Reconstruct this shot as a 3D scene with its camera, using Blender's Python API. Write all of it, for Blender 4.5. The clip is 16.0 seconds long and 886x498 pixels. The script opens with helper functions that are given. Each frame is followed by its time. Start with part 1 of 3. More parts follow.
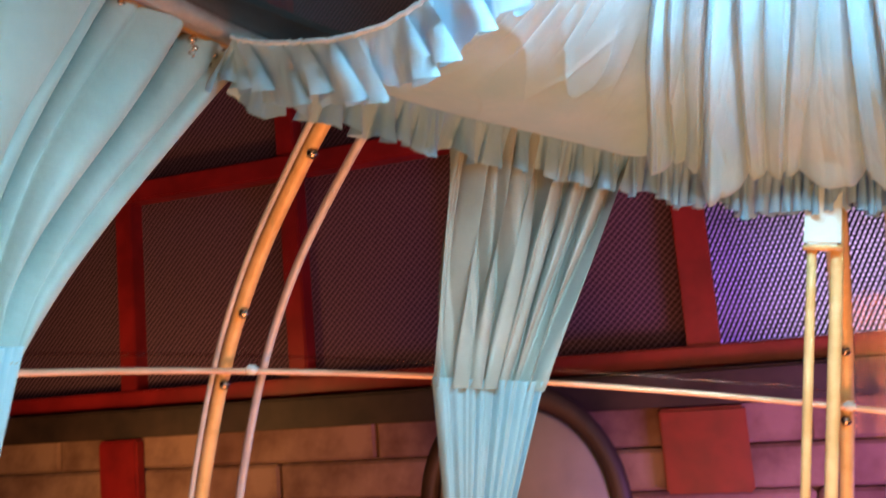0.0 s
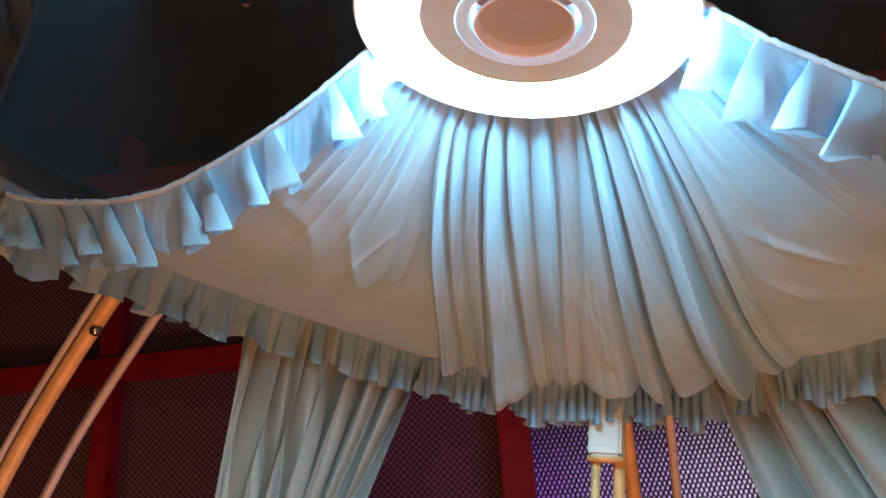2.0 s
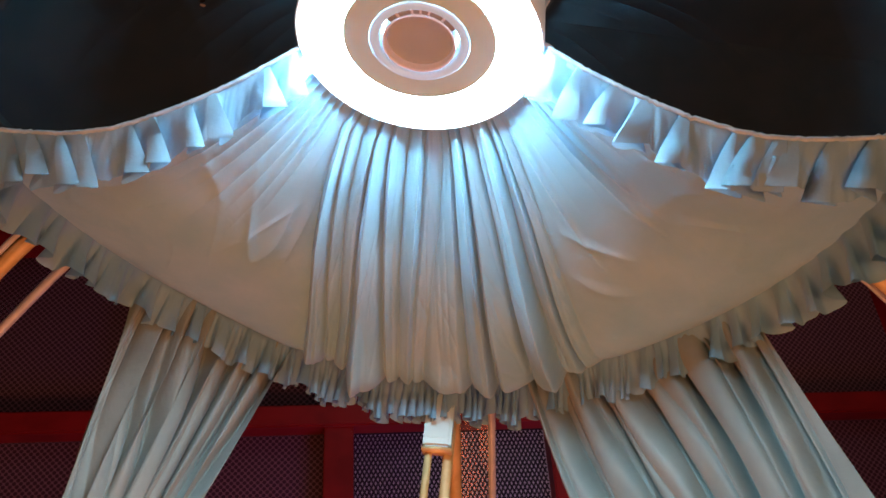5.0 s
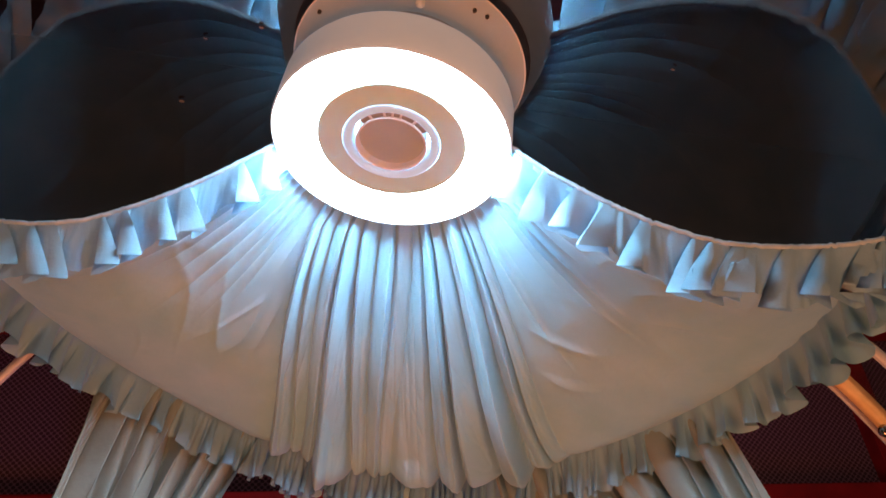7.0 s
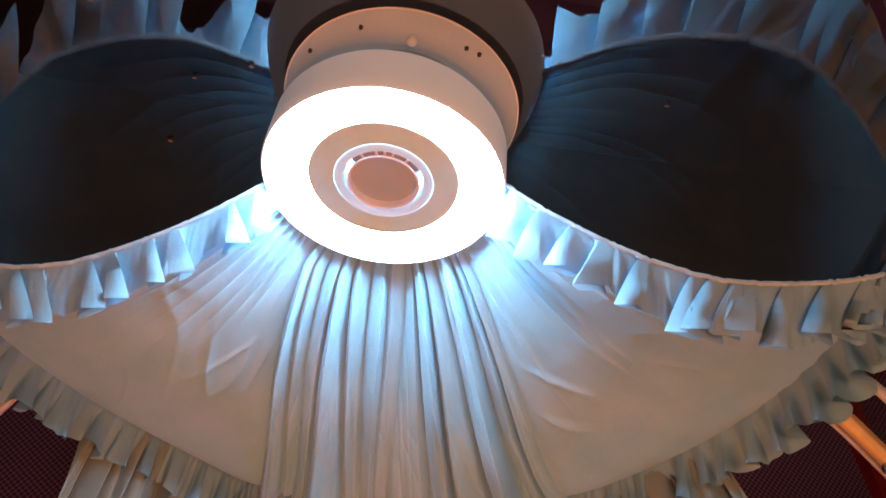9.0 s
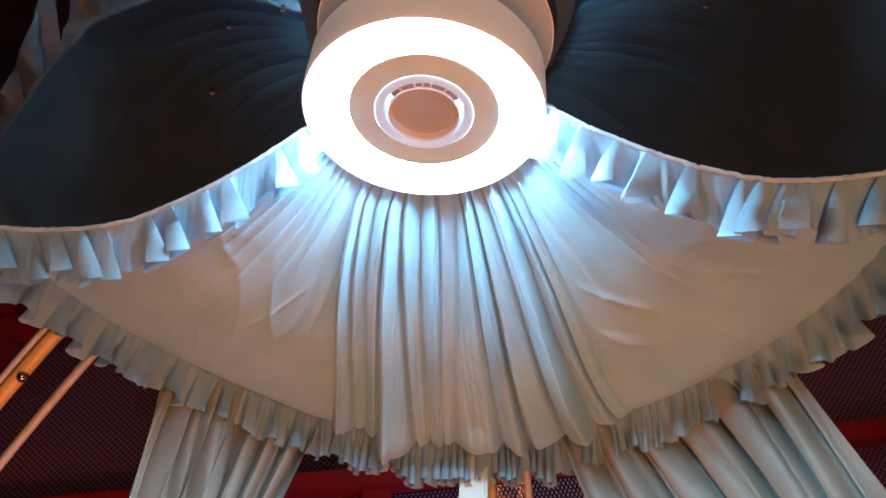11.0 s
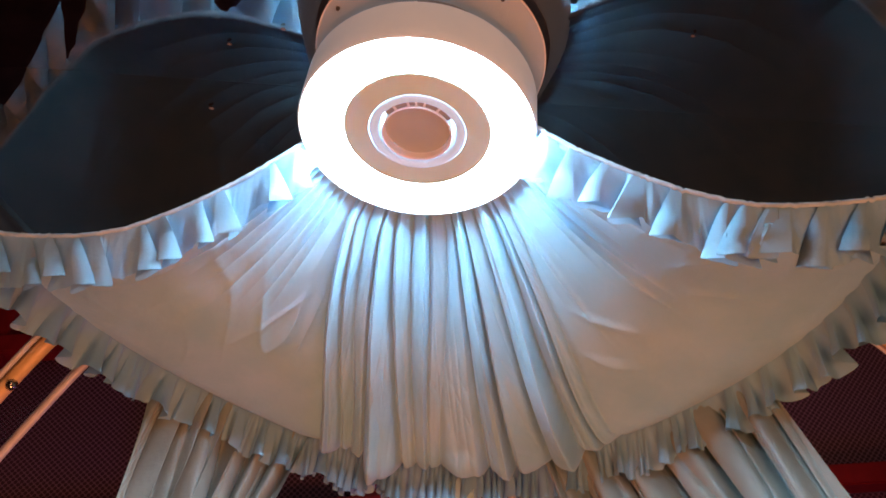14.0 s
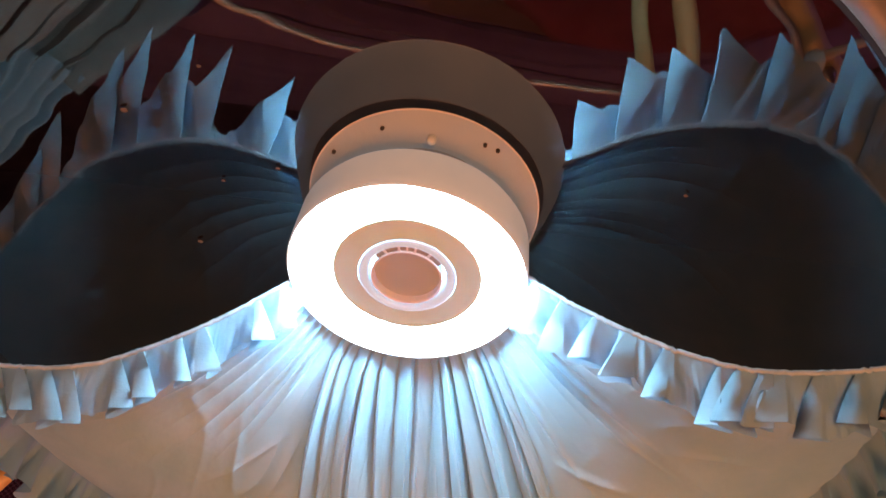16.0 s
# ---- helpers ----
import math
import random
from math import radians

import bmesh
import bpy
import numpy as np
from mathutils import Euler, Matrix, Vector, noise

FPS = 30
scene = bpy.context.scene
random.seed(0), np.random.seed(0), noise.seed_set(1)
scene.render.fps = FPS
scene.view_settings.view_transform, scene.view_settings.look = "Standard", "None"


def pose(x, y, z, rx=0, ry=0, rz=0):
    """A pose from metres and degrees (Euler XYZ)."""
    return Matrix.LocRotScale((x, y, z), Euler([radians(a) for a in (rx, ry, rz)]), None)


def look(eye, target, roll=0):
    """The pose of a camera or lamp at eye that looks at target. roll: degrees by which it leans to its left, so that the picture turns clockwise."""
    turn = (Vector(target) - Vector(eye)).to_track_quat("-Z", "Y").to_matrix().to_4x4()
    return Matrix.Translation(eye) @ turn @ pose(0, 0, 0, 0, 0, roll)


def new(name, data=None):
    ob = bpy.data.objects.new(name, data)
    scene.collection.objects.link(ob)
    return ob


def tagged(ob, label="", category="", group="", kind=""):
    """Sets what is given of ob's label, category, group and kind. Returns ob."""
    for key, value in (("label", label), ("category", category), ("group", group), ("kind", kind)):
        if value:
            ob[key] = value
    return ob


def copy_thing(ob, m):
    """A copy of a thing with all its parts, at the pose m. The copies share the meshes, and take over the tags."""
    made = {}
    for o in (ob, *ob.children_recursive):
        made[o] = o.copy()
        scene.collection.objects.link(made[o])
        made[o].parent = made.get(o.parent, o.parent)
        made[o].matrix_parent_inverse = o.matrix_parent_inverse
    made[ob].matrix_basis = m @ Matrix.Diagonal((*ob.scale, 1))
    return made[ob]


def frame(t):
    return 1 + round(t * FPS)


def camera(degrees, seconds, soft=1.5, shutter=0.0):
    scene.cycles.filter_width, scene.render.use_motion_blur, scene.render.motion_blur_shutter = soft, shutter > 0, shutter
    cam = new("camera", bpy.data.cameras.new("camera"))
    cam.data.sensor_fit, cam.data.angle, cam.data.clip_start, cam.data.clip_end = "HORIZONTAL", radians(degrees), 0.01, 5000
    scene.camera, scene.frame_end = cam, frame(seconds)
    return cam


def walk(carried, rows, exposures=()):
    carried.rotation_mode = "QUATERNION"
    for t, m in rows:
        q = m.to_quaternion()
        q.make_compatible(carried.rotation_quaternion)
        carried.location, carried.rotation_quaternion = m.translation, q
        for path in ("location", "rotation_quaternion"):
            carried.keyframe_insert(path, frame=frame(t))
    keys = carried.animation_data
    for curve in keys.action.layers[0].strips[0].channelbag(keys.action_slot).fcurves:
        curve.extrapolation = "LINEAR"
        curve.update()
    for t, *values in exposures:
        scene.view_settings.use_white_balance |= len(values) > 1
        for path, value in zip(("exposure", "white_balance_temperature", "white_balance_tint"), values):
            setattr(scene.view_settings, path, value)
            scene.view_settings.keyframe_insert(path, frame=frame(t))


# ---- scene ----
EXPO = [(0, 0.80, 6300, -4), (0.5, 0.54, 6450, -3), (1.0, 0.32, 6600, -1), (1.8, -0.06, 6550, 3), (3.5, -0.10, 6550, 4), (6, -0.02, 6500, 7), (8.5, 0.14, 6350, 13), (10, 0.14, 6500, 11), (12.5, 0.06, 6650, 10), (13.6, 0.10, 6600, 11), (14.5, 0.12, 6250, 14), (15.0, 0.14, 6300, 14), (16, 0.26, 6950, 10)]
cam = camera(56.86, 16.0, shutter=0.5)
PATH = [
    (0, (-0.0702, -0.5475, 1.5414), (-0.3209, 0.4175, 1.6173), 3.67),
    (0.5, (-0.0597, -0.5318, 1.5439), (-0.2570, 0.4341, 1.7112), 3.77),
    (1, (-0.0442, -0.5285, 1.5446), (-0.1916, 0.4326, 1.7784), 3.89),
    (1.5, (-0.0246, -0.5338, 1.5393), (-0.1386, 0.4159, 1.8312), 4.69),
    (2, (0.0099, -0.5213, 1.5041), (-0.0878, 0.4058, 1.8658), 5.77),
    (2.5, (-0.0234, -0.5208, 1.3869), (-0.0729, 0.3842, 1.8094), 5.59),
    (3, (-0.0354, -0.5323, 1.2887), (-0.0456, 0.3499, 1.7595), 5.47),
    (3.5, (-0.0281, -0.5457, 1.2511), (-0.0058, 0.3096, 1.7689), 5.81),
    (6, (-0.0014, -0.6310, 1.2439), (0.0871, 0.1880, 1.8109), 7.19),
    (6.5, (-0.0017, -0.6314, 1.2577), (0.0870, 0.1676, 1.8524), 7.14),
    (7, (0.0000, -0.6297, 1.2544), (0.0872, 0.1443, 1.8816), 7.32),
    (7.5, (0.0002, -0.6270, 1.2622), (0.0873, 0.1318, 1.9077), 7.08),
    (8, (-0.0044, -0.6254, 1.2622), (0.0861, 0.1183, 1.9245), 6.79),
    (8.5, (-0.0036, -0.6198, 1.2663), (0.0849, 0.1171, 1.9365), 6.66),
    (9, (-0.0038, -0.6234, 1.2695), (0.0874, 0.1246, 1.9269), 6.41),
    (9.5, (-0.0006, -0.6243, 1.2688), (0.0867, 0.1405, 1.9071), 6.13),
    (10, (-0.0010, -0.6281, 1.2609), (0.0727, 0.1554, 1.8780), 5.26),
    (12.5, (0.0024, -0.6159, 1.2542), (0.0162, 0.1946, 1.8398), 3.63),
    (13, (0.0054, -0.6143, 1.2460), (0.0275, 0.1925, 1.8364), 3.36),
    (13.5, (0.0060, -0.6198, 1.2301), (0.0446, 0.1745, 1.8363), 3.96),
    (14, (0.0140, -0.6224, 1.2336), (0.0482, 0.1544, 1.8623), 5.89),
    (14.5, (0.0065, -0.6232, 1.2553), (0.0570, 0.1359, 1.9042), 5.93),
    (15, (0.0116, -0.6271, 1.2607), (0.0534, 0.1021, 1.9436), 7.41),
    (15.5, (0.0052, -0.6282, 1.2687), (0.0434, 0.0743, 1.9794), 7.67),
    (16, (0.0107, -0.6311, 1.2703), (0.0362, 0.0496, 2.0024), 8.60),
]
walk(cam, [(t, look(eye, target, roll)) for t, eye, target, roll in PATH], EXPO)

# ---- world and lights ----
world = bpy.data.worlds.new("world")
scene.world = world
world.use_nodes = True
world.node_tree.nodes["Background"].inputs[0].default_value = (0.05, 0.03, 0.022, 1)
world.node_tree.nodes["Background"].inputs[1].default_value = 0.25


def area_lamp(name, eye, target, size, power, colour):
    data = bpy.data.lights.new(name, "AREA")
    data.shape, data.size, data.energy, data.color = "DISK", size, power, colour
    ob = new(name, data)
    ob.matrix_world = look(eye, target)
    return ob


area_lamp("warm_shop_light", (0.4, -2.0, 0.9), (0, 0.2, 1.7), 0.9, 18, (1.0, 0.42, 0.19))
area_lamp("carriage_floor_light", (0.05, 0.0, 0.25), (0.05, 0.1, 1.8), 0.8, 18.0, (1.0, 0.28, 0.105))
area_lamp("purple_stage_light", (0.85, 1.15, 1.0), (0.15, 2.0, 1.45), 0.5, 6.5, (0.62, 0.26, 1.0))
# unseen fill lamp added overhead to lift the dark walls and dome
area_lamp("overhead_fill", (0.4, -0.4, 4.25), (0.2, 0.6, 1.8), 2.2, 10, (1.0, 0.80, 0.72))
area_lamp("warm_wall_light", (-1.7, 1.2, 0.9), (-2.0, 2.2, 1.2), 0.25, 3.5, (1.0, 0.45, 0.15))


# ---- materials ----
def base_material(name):
    m = bpy.data.materials.new(name)
    m.use_nodes = True
    n = m.node_tree
    return m, n, n.nodes["Principled BSDF"], n.nodes["Material Output"]


def ramp_between(n, source, a, b, lo=0.35, hi=0.65):
    r = n.nodes.new("ShaderNodeValToRGB")
    r.color_ramp.elements[0].position, r.color_ramp.elements[1].position = lo, hi
    r.color_ramp.elements[0].color, r.color_ramp.elements[1].color = (*a, 1), (*b, 1)
    n.links.new(source, r.inputs[0])
    return r.outputs[0]


def noise_out(n, scale, detail=4.0, rough=0.55, stretch=(1, 1, 1)):
    tc = n.nodes.new("ShaderNodeTexCoord")
    mp = n.nodes.new("ShaderNodeMapping")
    mp.inputs["Scale"].default_value = stretch
    t = n.nodes.new("ShaderNodeTexNoise")
    t.inputs["Scale"].default_value, t.inputs["Detail"].default_value, t.inputs["Roughness"].default_value = scale, detail, rough
    n.links.new(tc.outputs["Object"], mp.inputs[0])
    n.links.new(mp.outputs[0], t.inputs["Vector"])
    return t.outputs["Fac"]


def add_bump(n, bsdf, height, strength, distance=0.002):
    b = n.nodes.new("ShaderNodeBump")
    b.inputs["Strength"].default_value, b.inputs["Distance"].default_value = strength, distance
    n.links.new(height, b.inputs["Height"])
    n.links.new(b.outputs[0], bsdf.inputs["Normal"])
    return b


def surface(name, a, b, scale=20, rough=0.5, metal=0.0, bump=0.2, fine=300, distance=0.001):
    m, n, p, out = base_material(name)
    n.links.new(ramp_between(n, noise_out(n, scale), a, b), p.inputs["Base Color"])
    p.inputs["Roughness"].default_value, p.inputs["Metallic"].default_value = rough, metal
    if bump:
        add_bump(n, p, noise_out(n, fine), bump, distance)
    return m


def cloth(name, a, b, through_share=0.22, gloss=0.55):
    m, n, p, out = base_material(name)
    col = ramp_between(n, noise_out(n, 9, 5), a, b)
    n.links.new(col, p.inputs["Base Color"])
    p.inputs["Roughness"].default_value = gloss
    p.inputs["Specular IOR Level"].default_value = 0.38
    p.inputs["Sheen Weight"].default_value = 0.15
    wr = noise_out(n, 34, 5, 0.6)
    we = noise_out(n, 900, 2, 0.5)
    add = n.nodes.new("ShaderNodeMath")
    add.operation = "MULTIPLY_ADD"
    add.inputs[1].default_value = 0.12
    n.links.new(we, add.inputs[0])
    n.links.new(wr, add.inputs[2])
    bmp = add_bump(n, p, add.outputs[0], 0.42, 0.004)
    tr = n.nodes.new("ShaderNodeBsdfTranslucent")
    n.links.new(col, tr.inputs["Color"])
    n.links.new(bmp.outputs[0], tr.inputs["Normal"])
    mix = n.nodes.new("ShaderNodeMixShader")
    mix.inputs[0].default_value = through_share
    n.links.new(p.outputs[0], mix.inputs[1])
    n.links.new(tr.outputs[0], mix.inputs[2])
    n.links.new(mix.outputs[0], out.inputs["Surface"])
    return m


def clear(name, tint, share=0.08, rough=0.02, bump=0.0):
    # thin clear acrylic: straight through, with a mirror's share by Fresnel
    m, n, p, out = base_material(name)
    n.nodes.remove(p)
    lw = n.nodes.new("ShaderNodeLayerWeight")
    lw.inputs["Blend"].default_value = 0.5
    pw = n.nodes.new("ShaderNodeMath")
    pw.operation = "POWER"
    pw.inputs[1].default_value = 4.0
    n.links.new(lw.outputs["Facing"], pw.inputs[0])
    fr = n.nodes.new("ShaderNodeMath")
    fr.operation = "MULTIPLY_ADD"
    fr.inputs[1].default_value, fr.inputs[2].default_value = 1 - share, share
    n.links.new(pw.outputs[0], fr.inputs[0])
    gl = n.nodes.new("ShaderNodeBsdfGlossy")
    gl.inputs["Roughness"].default_value = rough
    tp = n.nodes.new("ShaderNodeBsdfTransparent")
    tp.inputs["Color"].default_value = (*tint, 1)
    mix = n.nodes.new("ShaderNodeMixShader")
    n.links.new(fr.outputs[0], mix.inputs[0])
    n.links.new(tp.outputs[0], mix.inputs[1])
    n.links.new(gl.outputs[0], mix.inputs[2])
    if bump:
        add_bump(n, gl, noise_out(n, 5, 2), bump, 0.02)
    n.links.new(mix.outputs[0], out.inputs["Surface"])
    return m


def glow(name, colour, strength):
    m, n, p, out = base_material(name)
    p.inputs["Base Color"].default_value = (0.8, 0.8, 0.8, 1)
    p.inputs["Emission Color"].default_value = (*colour, 1)
    p.inputs["Emission Strength"].default_value = strength
    return m


def mesh_panel(name, dark, light, scale):
    # perforated sheet: rows of small round holes
    m, n, p, out = base_material(name)
    tc = n.nodes.new("ShaderNodeTexCoord")
    mp = n.nodes.new("ShaderNodeMapping")
    mp.inputs["Rotation"].default_value = (0, radians(45), 0)
    v = n.nodes.new("ShaderNodeTexVoronoi")
    v.inputs["Scale"].default_value, v.inputs["Randomness"].default_value = scale, 0.0
    n.links.new(tc.outputs["Object"], mp.inputs[0])
    n.links.new(mp.outputs[0], v.inputs["Vector"])
    n.links.new(ramp_between(n, v.outputs["Distance"], dark, light, 0.37, 0.48), p.inputs["Base Color"])
    p.inputs["Roughness"].default_value = 0.65
    p.inputs["Specular IOR Level"].default_value = 0.08
    add_bump(n, p, v.outputs["Distance"], 0.5, 0.004)
    return m


M = {}
M["cloth"] = cloth("pale_blue_satin", (0.265, 0.55, 0.72), (0.345, 0.62, 0.78), 0.14, 0.43)
# blue greyed down; shade under the ruffle is put into the drape's colour
M["curtain"] = cloth("shaded_blue_curtain", (0.235, 0.335, 0.335), (0.325, 0.415, 0.405), 0.16)
M["ruffle"] = cloth("sheer_blue_ruffle", (0.23, 0.47, 0.65), (0.31, 0.55, 0.73), 0.26)
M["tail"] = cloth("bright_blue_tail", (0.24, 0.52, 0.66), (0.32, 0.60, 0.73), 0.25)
M["hem"] = surface("white_hem", (0.30, 0.48, 0.62), (0.46, 0.64, 0.76), 60, 0.8, 0, 0.5, 400)
M["dome"] = clear("clear_dome", (0.48, 0.46, 0.46), 0.16, 0.012, 0.03)
M["acrylic"] = clear("clear_acrylic", (0.90, 0.86, 0.90), 0.014, 0.08, 0.4)
M["plate"] = cloth("frosted_plate", (0.56, 0.74, 0.88), (0.62, 0.80, 0.92), 0.35)
M["white_plastic"] = surface("white_plastic", (0.66, 0.82, 0.90), (0.73, 0.87, 0.93), 14, 0.38, 0, 0.05)
M["cream_plastic"] = surface("cream_plastic", (0.56, 0.78, 0.80), (0.62, 0.83, 0.84), 14, 0.4, 0, 0.05)
M["beige_disc"] = surface("beige_disc", (0.53, 0.79, 0.71), (0.58, 0.84, 0.76), 20, 0.5, 0, 0.05)
M["pale_grey"] = surface("pale_grey_plastic", (0.74, 0.80, 0.88), (0.80, 0.86, 0.92), 20, 0.4, 0, 0.05)
M["collar"] = surface("collar_added_glow", (0.44, 0.70, 0.86), (0.50, 0.75, 0.90), 20, 0.45, 0, 0.05)
# added emission stands in for LED light coming through the collar
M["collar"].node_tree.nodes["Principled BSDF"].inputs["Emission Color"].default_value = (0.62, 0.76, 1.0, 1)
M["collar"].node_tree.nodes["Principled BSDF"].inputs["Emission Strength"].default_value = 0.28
# added emission brightens the housing, standing in for ring light scattered through it
M["housing_glow"] = surface("housing_added_glow", (0.70, 0.84, 0.90), (0.76, 0.88, 0.93), 14, 0.38, 0, 0.05)
M["housing_glow"].node_tree.nodes["Principled BSDF"].inputs["Emission Color"].default_value = (0.95, 0.88, 0.90, 1)
M["housing_glow"].node_tree.nodes["Principled BSDF"].inputs["Emission Strength"].default_value = 0.13
M["collar_shade"] = surface("grey_gasket_slot_shade", (0.26, 0.30, 0.34), (0.34, 0.38, 0.42), 20, 0.5, 0, 0.05)
M["lens"] = surface("smoked_lens", (0.40, 0.50, 0.56), (0.46, 0.56, 0.62), 8, 0.3, 0, 0.0)
M["dark_plastic"] = surface("dark_plastic", (0.02, 0.025, 0.03), (0.04, 0.045, 0.05), 12, 0.3, 0, 0.05)
M["light_ring"] = glow("led_ring", (0.54, 0.81, 1.0), 85)
M["grey_metal"] = surface("grey_rail_metal", (0.34, 0.36, 0.38), (0.48, 0.50, 0.52), 30, 0.33, 0.7, 0.15)
M["brass"] = surface("brass_strip", (0.55, 0.33, 0.13), (0.70, 0.45, 0.20), 40, 0.3, 0.85, 0.15)
M["gold"] = surface("gold_rod", (0.56, 0.42, 0.19), (0.72, 0.57, 0.30), 30, 0.5, 0.1, 0.1)
M["chrome"] = surface("bead_chrome", (0.35, 0.32, 0.28), (0.6, 0.55, 0.5), 50, 0.2, 1.0, 0.0)
M["pale_edge"] = surface("pale_edge", (0.40, 0.46, 0.54), (0.52, 0.57, 0.64), 40, 0.35, 0, 0.1)
M["hoop"] = surface("amber_rod", (0.66, 0.46, 0.34), (0.82, 0.64, 0.52), 12, 0.25, 0.2, 0.1)
M["dust"] = surface("dust", (0.10, 0.09, 0.08), (0.16, 0.14, 0.12), 60, 0.9, 0, 0.0)
M["red_paint"] = surface("red_paint", (0.17, 0.007, 0.012), (0.27, 0.012, 0.018), 8, 0.4, 0, 0.2, 60)
M["mesh_dark"] = mesh_panel("perforated_panel", (0.050, 0.030, 0.050), (0.18, 0.10, 0.155), 68)
M["brick"] = surface("old_brick", (0.16, 0.08, 0.06), (0.36, 0.22, 0.17), 6, 0.85, 0, 0.6, 60, 0.004)
M["mortar"] = surface("mortar", (0.20, 0.12, 0.10), (0.28, 0.18, 0.15), 14, 0.9, 0, 0.6, 90)
M["dark_wood"] = surface("dark_stained_wood", (0.018, 0.010, 0.009), (0.05, 0.028, 0.022), 7, 0.6, 0, 0.3, 70)
M["grey_oval"] = surface("grey_oval_pad", (0.20, 0.18, 0.15), (0.27, 0.24, 0.20), 6, 0.7, 0, 0.3, 120)
# emission stands in for lamp reflections on the panel, fading towards the top
M["panel_glow"] = glow("reflection_glow", (0.55, 0.32, 1.0), 1.0)
nt = M["panel_glow"].node_tree
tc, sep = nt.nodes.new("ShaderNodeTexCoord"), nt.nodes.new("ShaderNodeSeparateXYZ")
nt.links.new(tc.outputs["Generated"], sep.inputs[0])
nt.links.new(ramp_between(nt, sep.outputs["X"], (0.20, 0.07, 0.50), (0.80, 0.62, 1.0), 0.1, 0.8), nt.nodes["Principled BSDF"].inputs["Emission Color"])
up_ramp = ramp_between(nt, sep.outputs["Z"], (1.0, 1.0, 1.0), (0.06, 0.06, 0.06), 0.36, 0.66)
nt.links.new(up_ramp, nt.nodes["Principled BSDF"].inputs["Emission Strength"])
M["bulb"] = glow("warm_bulb", (1.0, 0.42, 0.08), 4.5)


# ---- mesh helpers ----
def finish(name, bm, material, parent=None, label="", smooth=True):
    bmesh.ops.recalc_face_normals(bm, faces=bm.faces)
    me = bpy.data.meshes.new(name)
    bm.to_mesh(me)
    bm.free()
    me.materials.append(material)
    for poly in me.polygons:
        poly.use_smooth = smooth
    ob = new(name, me)
    ob.parent = parent
    if label:
        tagged(ob, label)
    return ob


def part(name, bm, material, parent, label="", smooth=True):
    return finish(name, bm, material, parent, label, smooth)


def thing(name, label, category, group="", kind="", place=None):
    ob = new(name)
    ob.empty_display_size = 0.05
    if place is not None:
        ob.matrix_world = place
    return tagged(ob, label, category, group, kind)


def sheet(func, nu, nv, closed=False):
    bm = bmesh.new()
    rows = [[bm.verts.new(func(i / nu, j / nv)) for j in range(nv + 1)] for i in range(nu if closed else nu + 1)]
    for i in range(nu):
        a, b = rows[i], rows[(i + 1) % len(rows)]
        for j in range(nv):
            bm.faces.new((a[j], b[j], b[j + 1], a[j + 1]))
    return bm


def lathe(profile, segs=96, a0=0.0, a1=360.0, loop=False):
    # profile of (r, z) turned round the z axis
    full = abs(a1 - a0) >= 360
    bm = bmesh.new()
    count = segs if full else segs + 1
    rings = []
    for i in range(count):
        a = radians(a0 + (a1 - a0) * i / segs)
        rings.append([bm.verts.new((r * math.cos(a), r * math.sin(a), z)) for r, z in profile])
    n = len(profile)
    for i in range(segs):
        p, q = rings[i], rings[(i + 1) % count]
        for j in range(n if loop else n - 1):
            k = (j + 1) % n
            bm.faces.new((p[j], q[j], q[k], p[k]))
    bmesh.ops.remove_doubles(bm, verts=bm.verts, dist=1e-5)
    return bm


def ring_tube(r, z, tube, segs=160, sides=10):
    return lathe([(r + tube * math.cos(2 * math.pi * k / sides), z + tube * math.sin(2 * math.pi * k / sides)) for k in range(sides)], segs, loop=True)


def tube_along(points, radius, sides=10):
    pts = [Vector(p) for p in points]
    bm = bmesh.new()
    rings = []
    for i, p in enumerate(pts):
        d = (pts[min(i + 1, len(pts) - 1)] - pts[max(i - 1, 0)]).normalized()
        u = d.cross(Vector((0.13, 0.27, 0.95))).normalized()
        v = d.cross(u)
        rings.append([bm.verts.new(p + radius * (math.cos(2 * math.pi * k / sides) * u + math.sin(2 * math.pi * k / sides) * v)) for k in range(sides)])
    for a, b in zip(rings, rings[1:]):
        for k in range(sides):
            bm.faces.new((a[k], a[(k + 1) % sides], b[(k + 1) % sides], b[k]))
    bm.faces.new(rings[0])
    bm.faces.new(rings[-1])
    return bm


def box(cx, cy, cz, sx, sy, sz, bevel=0.0, seg=2):
    bm = bmesh.new()
    bmesh.ops.create_cube(bm, size=1.0, matrix=Matrix.Translation((cx, cy, cz)) @ Matrix.Diagonal((sx, sy, sz, 1)))
    if bevel:
        bmesh.ops.bevel(bm, geom=bm.edges[:], offset=bevel, segments=seg, affect="EDGES")
    return bm


def polar(r, az, z):
    return Vector((r * math.cos(radians(az)), r * math.sin(radians(az)), z))


# ---- the room round the carriage ----
WALL = pose(0, 2.0, 1.5, 0.0, -9.0, -5.0)


def wall_piece(name, bm, material, label="", category="", kind="structure", parent=None):
    ob = finish(name, bm, material, parent, "", False)
    if parent is None:
        ob.matrix_world = WALL
        tagged(ob, label, category, "", kind)
    return ob


